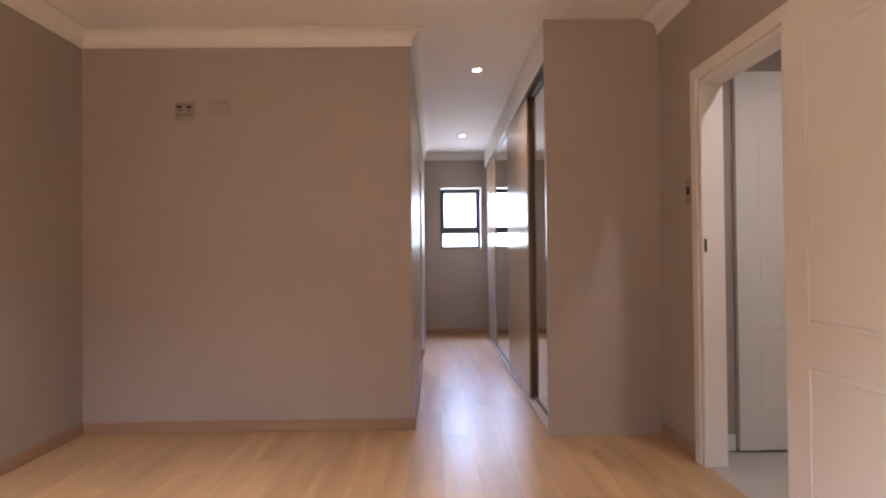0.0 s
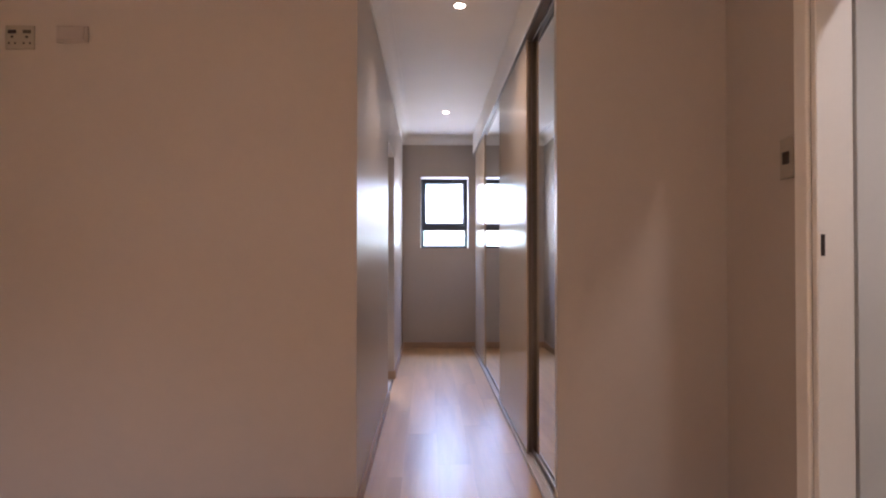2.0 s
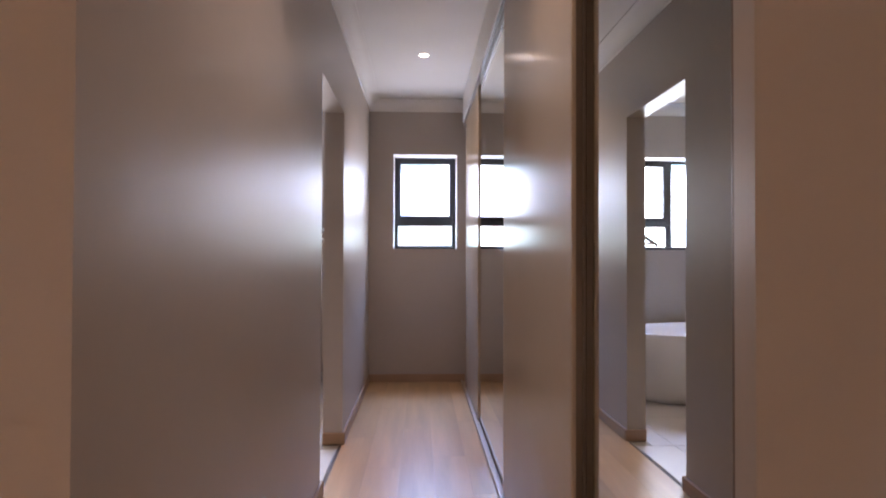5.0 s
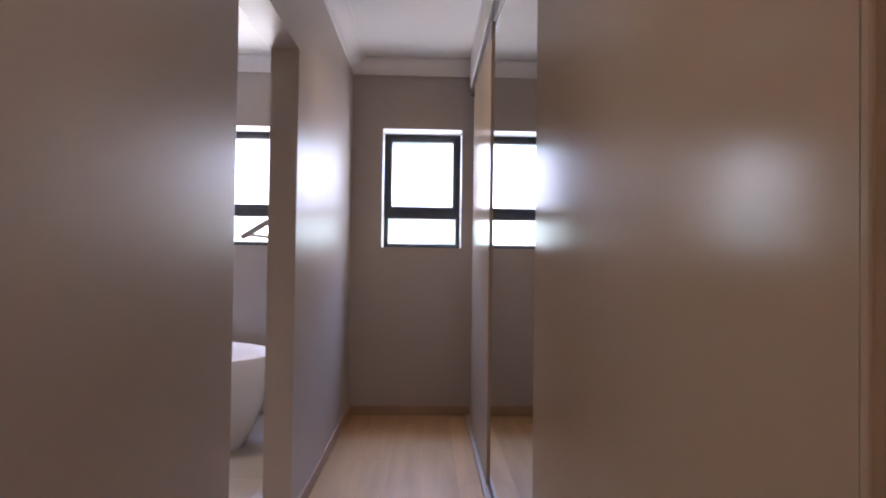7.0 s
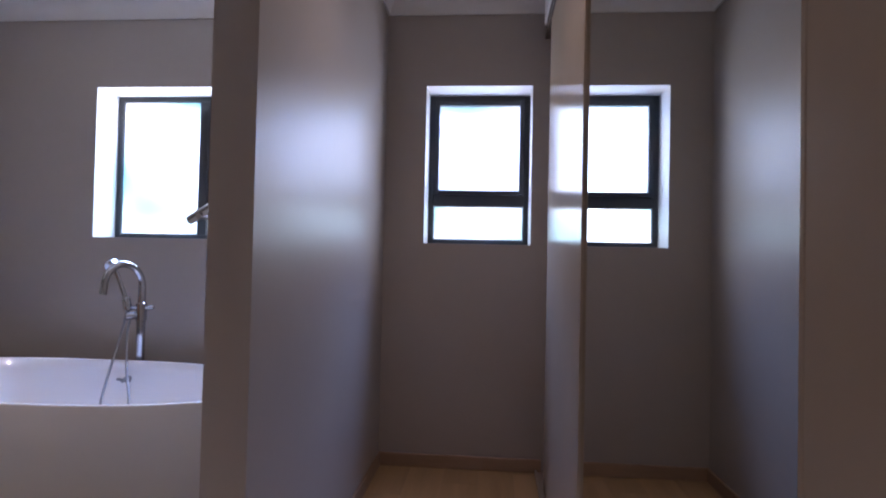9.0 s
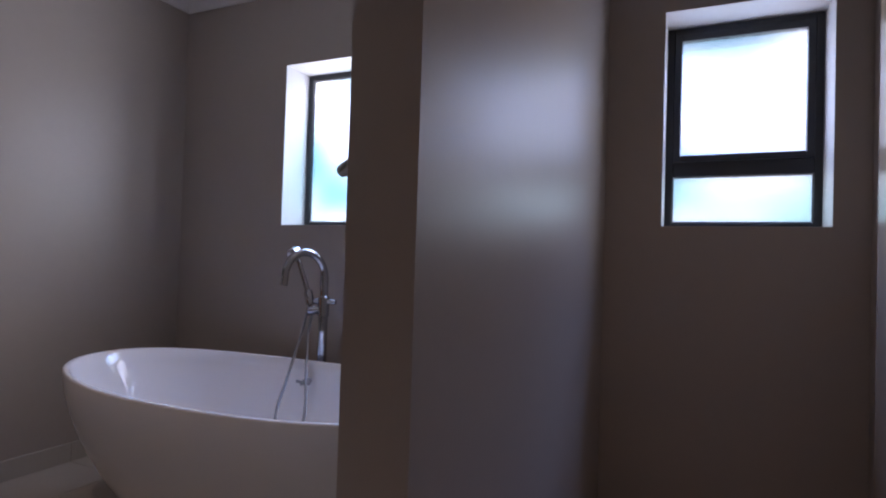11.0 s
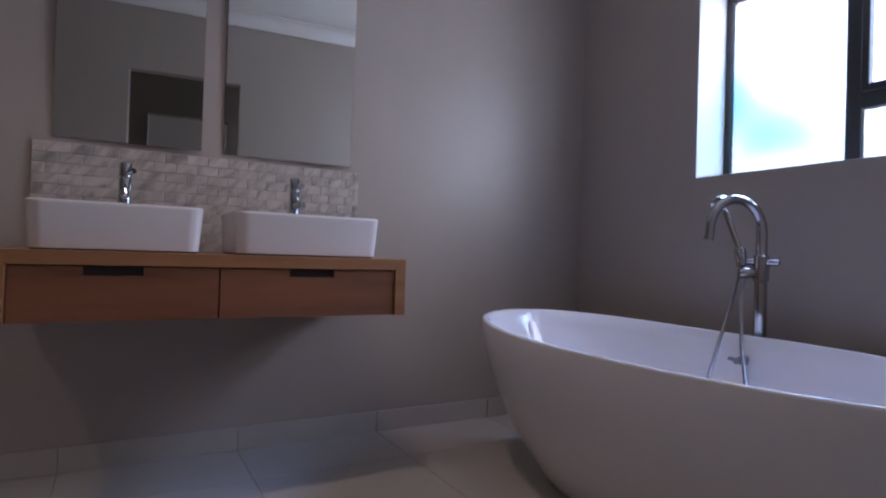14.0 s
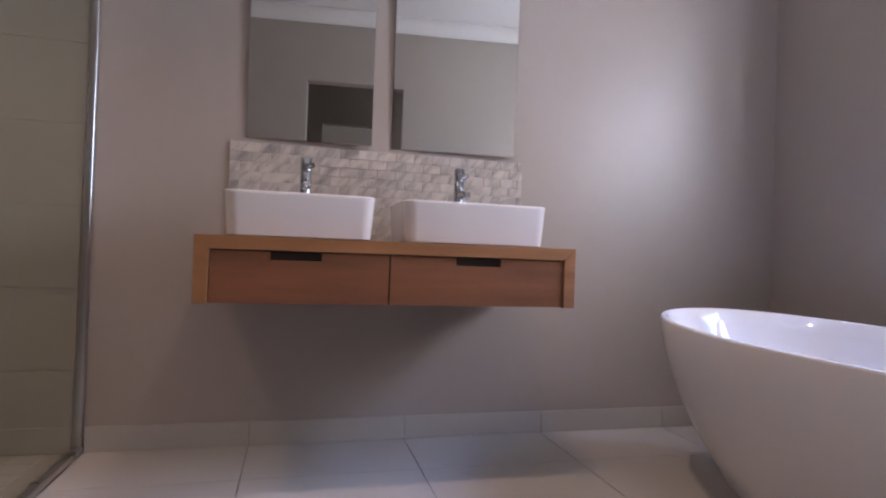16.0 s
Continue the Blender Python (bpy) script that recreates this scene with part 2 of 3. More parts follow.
def tube(bm, points, radius, sides=14, caps=True):
    """A round bar along points."""
    pts = [Vector(p) for p in points]
    rings, side = [], None
    for i, p in enumerate(pts):
        way = (pts[min(i + 1, len(pts) - 1)] - pts[max(i - 1, 0)]).normalized()
        if side is None:
            side = way.orthogonal().normalized()
        side = (side - way * side.dot(way)).normalized()
        up = way.cross(side)
        r = radius[i] if isinstance(radius, (list, tuple)) else radius
        rings.append([bm.verts.new(p + (side * math.cos(a) + up * math.sin(a)) * r)
                      for a in (2 * math.pi * k / sides for k in range(sides))])
    for a, b in zip(rings, rings[1:]):
        for k in range(sides):
            bm.faces.new((a[k], a[(k + 1) % sides], b[(k + 1) % sides], b[k]))
    if caps:
        bm.faces.new(rings[0][::-1]), bm.faces.new(rings[-1])
    return bm


def loft(bm, rings, close_first=False, close_last=False):
    rows = [[bm.verts.new(p) for p in ring] for ring in rings]
    n = len(rows[0])
    for a, b in zip(rows, rows[1:]):
        for k in range(n):
            bm.faces.new((a[k], a[(k + 1) % n], b[(k + 1) % n], b[k]))
    if close_first:
        bm.faces.new(rows[0][::-1])
    if close_last:
        bm.faces.new(rows[-1])
    return bm


def origin(ob):
    place = Vector((0, 0, 0))
    while ob:
        place += ob.location
        ob = ob.parent
    return place


def part(name, bm, mat, parent, label="", smooth=False):
    """Links a bmesh in world places as one mesh under a thing or a part."""
    me = bpy.data.meshes.new(name)
    bmesh.ops.recalc_face_normals(bm, faces=bm.faces)
    bm.to_mesh(me)
    bm.free()
    me.transform(Matrix.Translation(-origin(parent)))
    me.materials.append(mat)
    if smooth:
        me.shade_smooth() if smooth is True else me.set_sharp_from_angle(angle=radians(smooth))
        if smooth is not True:
            me.polygons.foreach_set("use_smooth", [True] * len(me.polygons))
    ob = new(name, me)
    ob.parent = parent
    if label:
        tagged(ob, label)
    return ob


def thing(name, base, label, category, group="", kind=""):
    ob = new(name)
    ob.location = base
    ob.empty_display_size = 0.1
    return tagged(ob, label, category, group, kind)


def single(name, bm, mat, label, category, base=(0, 0, 0), group="", kind="", smooth=False):
    """A thing or piece of the setting that is one mesh."""
    me = bpy.data.meshes.new(name)
    bmesh.ops.recalc_face_normals(bm, faces=bm.faces)
    bm.to_mesh(me)
    bm.free()
    me.transform(Matrix.Translation(-Vector(base)))
    me.materials.append(mat)
    if smooth:
        me.set_sharp_from_angle(angle=radians(40))
        me.polygons.foreach_set("use_smooth", [True] * len(me.polygons))
    ob = new(name, me)
    ob.location = base
    return tagged(ob, label, category, group, kind)


def wall(name, boxes, label, mat=WALL):
    bm = bmesh.new()
    for b in boxes:
        box(bm, *b)
    return single(name, bm, mat, label, "wall", kind="structure")


# ---- walls, floors, ceilings ----
H = CEIL + 0.1
wall("wall_bedroom_north", [(XL - 0.47, YF, -0.05, XP, YS, H)], "grey-beige satin painted bedroom wall beside the passage")
wall("wall_bedroom_west", [(XL - 0.12, Y0, -0.05, XL, YF, H)], "grey-beige satin painted bedroom side wall")
wall("wall_bedroom_south", [(XL - 0.12, Y0 - 0.12, -0.05, XR + 0.13, Y0, H)], "plain grey-beige painted bedroom wall")


def pierced(name, along, n0, n1, us, zs, holes, label):
    """A wall of one piece between the faces n0 and n1, with openings. along: 'x' or 'y'; holes: cells (i, j) of the grid us, zs."""
    bm = bmesh.new()
    solid = {(i, j) for i in range(len(us) - 1) for j in range(len(zs) - 1)} - set(holes)
    at = (lambda u, n, z: (u, n, z)) if along == "x" else (lambda u, n, z: (n, u, z))

    def quad(*corners):
        bm.faces.new([bm.verts.new(at(*c)) for c in corners])

    for i, j in solid:
        u0, u1, z0, z1 = us[i], us[i + 1], zs[j], zs[j + 1]
        for n in (n0, n1):
            quad((u0, n, z0), (u1, n, z0), (u1, n, z1), (u0, n, z1))
        for di, dj, ends in ((-1, 0, ((u0, z0), (u0, z1))), (1, 0, ((u1, z0), (u1, z1))), (0, -1, ((u0, z0), (u1, z0))), (0, 1, ((u0, z1), (u1, z1)))):
            if (i + di, j + dj) not in solid:
                (ua, za), (ub, zb) = ends
                quad((ua, n0, za), (ub, n0, zb), (ub, n1, zb), (ua, n1, za))
    bmesh.ops.remove_doubles(bm, verts=bm.verts, dist=0.0001)
    return single(name, bm, WALL, label, "wall", kind="structure")


pierced("wall_passage_west", "y", XB, XP, [YS, OPN[0], OPN[1], YB], [-0.05, OPN[2], H], [(1, 0)], "grey-beige satin wall with a doorless bathroom opening")
pierced("wall_east", "y", XR, XR + 0.118, [Y0, 2.07, 2.90, YB], [-0.05, 2.13, H], [(1, 0)], "grey-beige painted wall with a white-framed doorway")
wall("wall_wardrobe_end", [(0.72, YW, -0.05, XR, YW + 0.045, CEIL)], "grey-beige painted end wall of the built-in wardrobe")
WX0, WX1, BX0, BX1, WZ0, WZ1 = 0.066, 0.68, -1.953, -0.753, 1.273, 2.19
pierced("wall_outside", "x", YB, YB + 0.30, [XV - 0.12, BX0, BX1, WX0, WX1, XR + 0.13], [-0.05, WZ0, WZ1, H], [(1, 1), (3, 1)],
        "grey-beige painted outside wall with two deep window openings")
wall("wall_bathroom_west", [(XV - 0.12, YS, -0.05, XV, YB, H)], "grey-beige satin bathroom wall behind the vanity")
bm = box(bmesh.new(), XL - 0.6, Y0 - 0.12, CEIL, 4.0, YB + 0.30, H)
single("ceiling", bm, CEILING, "flat white painted ceiling", "ceiling", kind="structure")


def cove(bm, a, b, inward, mitre=(1, 1)):
    """A coved cornice from a to b under the ceiling; inward points into the room."""
    a, b, n = Vector((*a, 0)), Vector((*b, 0)), Vector((*inward, 0))
    along = (b - a).normalized()
    outline = [(0.0, -COVE), (0.012, -COVE), (0.012, -COVE + 0.012)]
    outline += [(0.012 + (COVE - 0.024) * (1 - math.cos(t)), -COVE + 0.012 + (COVE - 0.024) * math.sin(t))
                for t in (math.pi / 2 * k / 7 for k in range(1, 8))]
    outline += [(COVE, -0.012), (COVE, -0.002), (0.0, -0.002)]
    rings = []
    for p, s in ((a, mitre[0]), (b, -mitre[1])):
        rings.append([p + n * o + along * (s * o) + Vector((0, 0, CEIL + h)) for o, h in outline])
    loft(bm, rings, True, True)


bm = bmesh.new()
cove(bm, (XL, Y0), (XL, YF), (1, 0))
cornice = single("cornice_bedroom", bm, CEILING, "white coved plaster cornice of the bedroom", "cornice", kind="structure", smooth=True)
for run in (((XL, YF), (XP, YF), (0, -1), (1, -1)), ((XR, YW), (XR, Y0), (-1, 0), (0, 1)), ((XR, Y0), (XL, Y0), (0, 1))):
    bm = bmesh.new()
    cove(bm, *run)
    part("cornice_run", bm, CEILING, cornice, smooth=40)
bm = bmesh.new()
cove(bm, (XP, YF), (XP, YB), (1, 0), (-1, 1))
cove(bm, (XP, YB), (0.78, YB), (0, -1), (1, 0))
single("cornice_passage", bm, CEILING, "white coved plaster cornice of the passage", "cornice", kind="structure", smooth=True)
bm = bmesh.new()
cove(bm, (XV, YS), (XV, YB), (1, 0))
cove(bm, (XV, YB), (XB, YB), (0, -1))
cove(bm, (XB, YB), (XB, YS), (-1, 0))
cove(bm, (XB, YS), (XV, YS), (0, 1))
single("cornice_bathroom", bm, CEILING, "white coved plaster cornice of the bathroom", "cornice", kind="structure", smooth=True)

# skirtings
SK = 0.075


def skirting(name, runs, label):
    bm = bmesh.new()
    for x0, y0, x1, y1 in runs:
        box(bm, x0, y0, 0.0, x1, y1, SK, 0.004, 1)
    return single(name, bm, SKIRT, label, "skirting", kind="structure")


T = 0.016
skirting("baseboard_bedroom", [(XL, Y0 + T, XL + T, YF - T), (XL, YF - T, XP + T, YF), (XR - T, 2.972, XR, YW - 0.002), (XR - T, Y0 + T, XR, 2.0),
                               (XL, Y0, XR, Y0 + T)], "brown wood-look skirting round the bedroom floor")
skirting("baseboard_passage", [(XP, YF + 0.001, XP + T, OPN[0] + 0.001), (XP, OPN[1] - 0.001, XP + T, YB - T), (XP, YB - T, 0.76, YB),
                               (XB, OPN[1] - T, XP + T, OPN[1] - 0.002), (XB, OPN[0] + 0.002, XP + T, OPN[0] + T)],
         "brown wood-look skirting along the passage walls")

# ---- windows ----


def window(name, x0, x1, z0, z1, panes, bars, label):
    """A charcoal aluminium window set at the back of its opening. panes: x0, x1, z0, z1; bars likewise."""
    y = YB + 0.205
    ob = thing(name, ((x0 + x1) / 2, y, z0), label, "window", kind="structure")
    bm = bmesh.new()
    w = 0.034
    box(bm, x0, y, z0, x0 + w, y + 0.045, z1, 0.003, 1)
    box(bm, x1 - w, y, z0, x1, y + 0.045, z1, 0.003, 1)
    box(bm, x0 + w, y, z0, x1 - w, y + 0.045, z0 + w, 0.003, 1)
    box(bm, x0 + w, y, z1 - w, x1 - w, y + 0.045, z1, 0.003, 1)
    part("window_frame", bm, ALU_FRAME, ob)
    for b in bars:
        part("glazing_bar", box(bmesh.new(), b[0], y - 0.001, b[2], b[1], y + 0.044, b[3], 0.003, 1), ALU_FRAME, ob)
    for p in panes:
        bm = bmesh.new()
        s = 0.030 if p[4] else 0.004
        for q in ((p[0], p[2], p[0] + s, p[3]), (p[1] - s, p[2], p[1], p[3]), (p[0] + s, p[2], p[1] - s, p[2] + s), (p[0] + s, p[3] - s, p[1] - s, p[3])):
            box(bm, q[0], y - 0.012 if p[4] else y + 0.008, q[1], q[2], y + 0.03, q[3], 0.003, 1)
        sash = part("sash" if p[4] else "bead", bm, ALU_FRAME, ob)
        g = part("pane", box(bmesh.new(), p[0] + s, y + 0.016, p[2] + s, p[1] - s, y + 0.021, p[3] - s), PALE_VIEW_TINT_PANE if p[3] < 1.6 else PANE if p[4] else VIEW_TINT_PANE, sash, "obscure glass, the dimmer blue-green outdoors put into its tint" if p[3] < 1.6 or not p[4] else "white frosted glass")
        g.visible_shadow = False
    bm = bmesh.new()
    for q in ((x0 - 0.0, z0 + 0.0005, x0 + 0.003, z1 - 0.0005), (x1 - 0.003, z0 + 0.0005, x1, z1 - 0.0005), (x0 + 0.003, z1 - 0.003, x1 - 0.003, z1 - 0.0005),
              (x0 + 0.003, z0 + 0.0005, x1 - 0.003, z0 + 0.003)):
        box(bm, q[0], YB - 0.0005, q[1], q[2], y, q[3])
    part("reveal_lining", bm, REVEAL, ob, "white painted reveal")
    return ob


f = 0.034
window("window_1", WX0, WX1, WZ0, WZ1,
       [(WX0 + f, WX1 - f, 1.578, WZ1 - f, True), (WX0 + f, WX1 - f, WZ0 + f, 1.512, False)],
       [(WX0 + f, WX1 - f, 1.512, 1.578)], "small charcoal aluminium window with frosted top-hung pane")
window("window_2", BX0, BX1, WZ0, WZ1,
       [(BX0 + f, -1.405, WZ0 + f, WZ1 - f, False), (-1.345, BX1 - f, 1.578, WZ1 - f, True), (-1.345, BX1 - f, WZ0 + f, 1.512, False)],
       [(-1.405, -1.345, WZ0 + f, WZ1 - f), (-1.345, BX1 - f, 1.512, 1.578)], "wide charcoal aluminium bathroom window with frosted panes")

# ---- bedroom doorway and what lies past it ----
bm = bmesh.new()
for q in ((XR - 0.018, 2.90, 0, XR + 0.0, 2.97, 2.2), (XR - 0.018, 2.0, 0, XR, 2.07, 2.2), (XR - 0.018, 2.07, 2.13, XR, 2.90, 2.2)):
    box(bm, *q, 0.006, 2)
for q in ((XR - 0.004, 2.872, 0, XR + 0.122, 2.899, 2.129), (XR - 0.004, 2.071, 0, XR + 0.122, 2.098, 2.129), (XR - 0.004, 2.098, 2.10, XR + 0.122, 2.872, 2.129)):
    box(bm, *q, 0.003, 1)
frame_ob = single("door_frame", bm, WHITE, "white painted timber door frame with architrave", "door frame", kind="structure")
part("strike_plate", box(bmesh.new(), XR + 0.0, 2.8695, 1.165, XR + 0.026, 2.8725, 1.262, 0.001, 1), WHITE, frame_ob, "painted-over strike plate")
# raised dark block drawn as the shade inside the latch hole
part("latch_hole_shade", box(bmesh.new(), XR + 0.006, 2.8668, 1.178, XR + 0.019, 2.8697, 1.25), DARK, frame_ob)


def panel_door(name, label, along, base, width, height, z_rails, lift=0.0022):
    """A white moulded door leaf that lies in the plane y = 0, 40 mm thick, turned and set down by its base and along."""
    ob = thing(name, base, label, "door", kind="")
    turn = Matrix.Translation(base) @ Matrix.Rotation(along, 4, "Z")
    bm = box(bmesh.new(), 0, 0, 0.012, width, 0.04, height, 0.003, 1)
    bm.transform(turn)
    part("leaf", bm, WHITE, ob)
    for z0, z1 in z_rails:
        bm = bmesh.new()
        x0, x1, w = 0.135, width - 0.135, 0.02
        for side in (-lift, 0.040):
            for q in ((x0, z0, x0 + w, z1), (x1 - w, z0, x1, z1), (x0 + w, z0, x1 - w, z0 + w), (x0 + w, z1 - w, x1 - w, z1)):
                box(bm, q[0], side, q[1], q[2], side + lift, q[3], lift * 0.45, 1)
        bm.transform(turn)
        part("panel_moulding", bm, WHITE, ob)
    return ob


leaf = panel_door("bedroom_door", "white moulded panel door standing fully open against the wall", radians(-90), (XR - 0.07, 2.03, 0), 0.80, 2.135,
                  [(0.25, 0.742), (0.90, 1.97)], 0.006)
bm = bmesh.new()
for z in (0.25, 1.05, 1.85):
    tube(bm, [(XR - 0.03, 2.066, z - 0.045), (XR - 0.03, 2.066, z + 0.045)], 0.007, 10)
part("hinge", bm, STEEL, leaf)
wall("wall_landing_north", [(XR + 0.116, 3.136, -0.05, 3.6, 3.42, H)], "grey painted wall of the landing past the doorway")
wall("wall_landing_east", [(3.6, 0.6, -0.05, 3.72, 3.42, H)], "grey painted landing wall")
wall("wall_landing_south", [(XR + 0.116, 0.6, -0.05, 3.6, 0.72, H)], "grey painted landing wall")
panel_door("landing_door", "tall white panelled door on the landing", 0.0, (1.768, 3.094, 0), 0.78, 2.24, [(0.252, 0.744), (0.904, 2.143)], 0.003)
single("baseboard_landing", box(bmesh.new(), XR + 0.12, 3.119, 0, 1.758, 3.1355, 0.1, 0.004, 1), WHITE, "white painted skirting on the landing", "skirting", kind="structure")
single("floor_landing", box(bmesh.new(), XR + 0.02, 0.72, -0.05, 3.6, 3.136, -0.001), FLOOR_TILE, "pale beige tiled landing floor", "floor", kind="structure")

# ---- sockets and switch ----
sock = thing("wall_socket", (-1.694, YF, 2.117), "stone-grey double wall socket set high on the bedroom wall", "socket")
part("plate", box(bmesh.new(), -1.759, YF - 0.01, 2.117, -1.629, YF, 2.227, 0.003, 2), PLASTIC, sock)
for sx in (-1.727, -1.661):
    part("rocker", box(bmesh.new(), sx - 0.018, YF - 0.014, 2.189, sx + 0.018, YF - 0.009, 2.205, 0.002, 1), DARK, sock, "dark rocker switch")
    # dark discs on the plate, painted as the shade of the pin holes
    bm = bmesh.new()
    for dx, dz, r in ((0, 2.174, 0.0065), (-0.014, 2.145, 0.005), (0.014, 2.145, 0.005)):
        tube(bm, [(sx + dx, YF - 0.0112, dz), (sx + dx, YF - 0.009, dz)], r, 12)
    part("pin_hole_shade", bm, DARK, sock)
blank = thing("blank_plate", (-1.46, YF, 2.147), "stone-grey blank cover plate on the bedroom wall", "cover plate")
part("plate", box(bmesh.new(), -1.532, YF - 0.012, 2.149, -1.388, YF, 2.227, 0.004, 2), COVER_PLASTIC, blank)
part("cover_lid", box(bmesh.new(), -1.523, YF - 0.02, 2.158, -1.397, YF - 0.011, 2.221, 0.004, 2), COVER_PLASTIC, blank)
sw = thing("light_switch", (XR, 3.026, 1.455), "stone-grey light switch plate beside the doorway", "light switch")
part("plate", box(bmesh.new(), XR - 0.009, 2.987, 1.455, XR, 3.065, 1.602, 0.003, 2), PLASTIC, sw)
part("rocker", box(bmesh.new(), XR - 0.014, 3.009, 1.508, XR - 0.008, 3.043, 1.553, 0.002, 1), DARK, sw, "dark rocker")

# ---- sliding wardrobe ----
ward = thing("sliding_wardrobe", (1.1, 5.8, 0), "built-in sliding wardrobe with gloss beige and mirrored doors", "wardrobe")
DT = 2.46
part("fascia", box(bmesh.new(), 0.722, YW + 0.046, DT, 0.74, 8.14, CEIL - 0.001, 0.003, 1), WHITE, ward, "white fascia board above the doors")
bm = bmesh.new()
box(bm, 0.728, YW + 0.046, DT - 0.014, 0.736, 8.14, DT + 0.02)
box(bm, 0.741, YW + 0.046, DT - 0.012, 0.86, 8.3, DT + 0.01)
part("top_track", bm, BRONZE, ward)
bm = bmesh.new()
for tx in (0.724, 0.764, 0.806):
    box(bm, tx, YW + 0.046, 0, tx + 0.012, 8.3, 0.02, 0.002, 1)
box(bm, 0.724, YW + 0.046, 0, 0.82, 8.3, 0.008)
part("bottom_track", bm, TRACK, ward, "aluminium floor track")
part("end_filler", box(bmesh.new(), 0.80, 8.02, 0.0, 0.84, YB - 0.001, CEIL - 0.001), WALL, ward)
part("carcass", box(bmesh.new(), 0.85, YW + 0.05, 0.02, 0.885, 8.02, DT), DARK, ward)


def sliding_door(y0, y1, x, mat, gap, mat_stile, label, sw=0.03, skew=0.0):
    """A door leaf in its frame; skew turns it a little out of line in its track, in degrees."""
    mid = Vector((x, (y0 + y1) / 2, 0))
    turn = Matrix.Translation(mid) @ Matrix.Rotation(radians(skew), 4, "Z") @ Matrix.Translation(-mid)

    def piece(name, q, m, parent, *more):
        bm = box(bmesh.new(), *q)
        bm.transform(turn)
        return part(name, bm, m, parent, *more)

    d = piece("door", (x + gap, y0 + sw, 0.055, x + 0.0125, y1 - sw, DT - 0.03), mat, ward, label)
    for a in (y0, y1 - sw):
        piece("stile", (x, a, 0.022, x + 0.013, a + sw, DT - 0.014, 0.003, 2), mat_stile, d)
    for z0, z1 in ((0.022, 0.055), (DT - 0.03, DT - 0.014)):
        piece("rail", (x + 0.002, y0 + sw, z0, x + 0.012, y1 - sw, z1, 0.002, 1), mat_stile, d)
    return d


sliding_door(3.505, 4.44, 0.774, MIRROR, 0.004, BRONZE, "mirrored door in a dark bronze frame", 0.105, 0.4)
sliding_door(4.33, 5.60, 0.738, PANEL, 0.0005, PANEL, "gloss beige sliding door", 0.012)
# filler added to hide the black gap between the first two doors
part("gap_filler", box(bmesh.new(), 0.7515, 4.338, 0.03, 0.770, 4.35, DT - 0.02), BRONZE, ward)
sliding_door(5.54, 7.30, 0.753, MIRROR, 0.001, BRONZE, "mirrored sliding door", 0.012)
sliding_door(6.91, 8.01, 0.744, PANEL, 0.0005, PANEL, "gloss beige sliding door", 0.012)

# ---- downlights ----


def downlight(x, y, group):
    ob = thing("downlight", (x, y, CEIL), "round white recessed downlight, switched on", "downlight", group)
    bm = bmesh.new()
    rings = []
    for r, z in ((0.046, CEIL - 0.0005), (0.045, CEIL - 0.004), (0.041, CEIL - 0.006), (0.034, CEIL - 0.004), (0.033, CEIL - 0.0005)):
        rings.append([(x + r * math.cos(a), y + r * math.sin(a), z) for a in (2 * math.pi * k / 28 for k in range(28))])
    loft(bm, rings)
    part("trim_ring", bm, WHITE, ob, smooth=50)
    part("lamp", tube(bmesh.new(), [(x, y, CEIL - 0.004), (x, y, CEIL - 0.0008)], 0.031, 24), LAMP_GLASS, ob, "glowing warm white lamp")


for lx, ly in DOWNLIGHTS:
    downlight(lx, ly, "passage downlights")
for lx, ly in BEDROOM_DOWNLIGHTS:
    downlight(lx, ly, "bedroom downlights")
for lx, ly in BATH_DOWNLIGHTS:
    downlight(lx, ly, "bathroom downlights")
# added fitting, out of view, for the landing's extra lamp
downlight(1.9, 1.9, "landing downlight")

# ---- bath ----
TX, TY, TZ = -1.433, 7.565, 0.597


def oval(cx, cy, a, b, z, n=64, p=2.25):
    out = []
    for k in range(n):
        t = 2 * math.pi * k / n
        c, s = math.cos(t), math.sin(t)
        out.append((cx + a * math.copysign(abs(c) ** (2 / p), c), cy + b * math.copysign(abs(s) ** (2 / p), s), z))
    return out


tub = thing("bathtub", (TX, TY, 0), "white freestanding oval acrylic bath", "bathtub")
bm = bmesh.new()
rings = []
A0, B0, A1, B1 = 0.66, 0.235, 0.894, 0.476
for k in range(15):
    u = k / 14
    g = 1 - (1 - u) ** 1.75
    rings.append(oval(TX + 0.06 * (1 - g), TY, A0 + (A1 - A0) * g, B0 + (B1 - B0) * g, 0.004 + (TZ - 0.012) * u))
rings.insert(0, oval(TX + 0.06, TY, A0 - 0.012, B0 - 0.012, 0.0))
rings.append(oval(TX, TY, A1 - 0.001, B1 - 0.001, TZ - 0.003))
rings.append(oval(TX, TY, A1 - 0.006, B1 - 0.006, TZ))
rings.append(oval(TX, TY, A1 - 0.018, B1 - 0.018, TZ))
rings.append(oval(TX, TY, A1 - 0.025, B1 - 0.025, TZ - 0.004))
for k in range(1, 13):
    u = k / 12
    g = u ** 1.7
    rings.append(oval(TX + 0.03 * u, TY, A1 - 0.028 - 0.33 * u, B1 - 0.028 - 0.22 * g, TZ - 0.008 - 0.42 * (u - u ** 4 / 4) / 0.75))
rings.append(oval(TX + 0.04, TY, 0.3, 0.1, TZ - 0.434))
rings = [[(x, y, z * (1 + (0.05 if x < TX else -0.02) * ((x - TX) / A1) ** 2)) for x, y, z in ring] for ring in rings]
loft(bm, rings, True, True)
part("shell", bm, ACRYLIC, tub, smooth=True)
bm = tube(bmesh.new(), [(-1.466, 7.985, 0.512), (-1.466, 7.945, 0.508)], 0.014, 20)
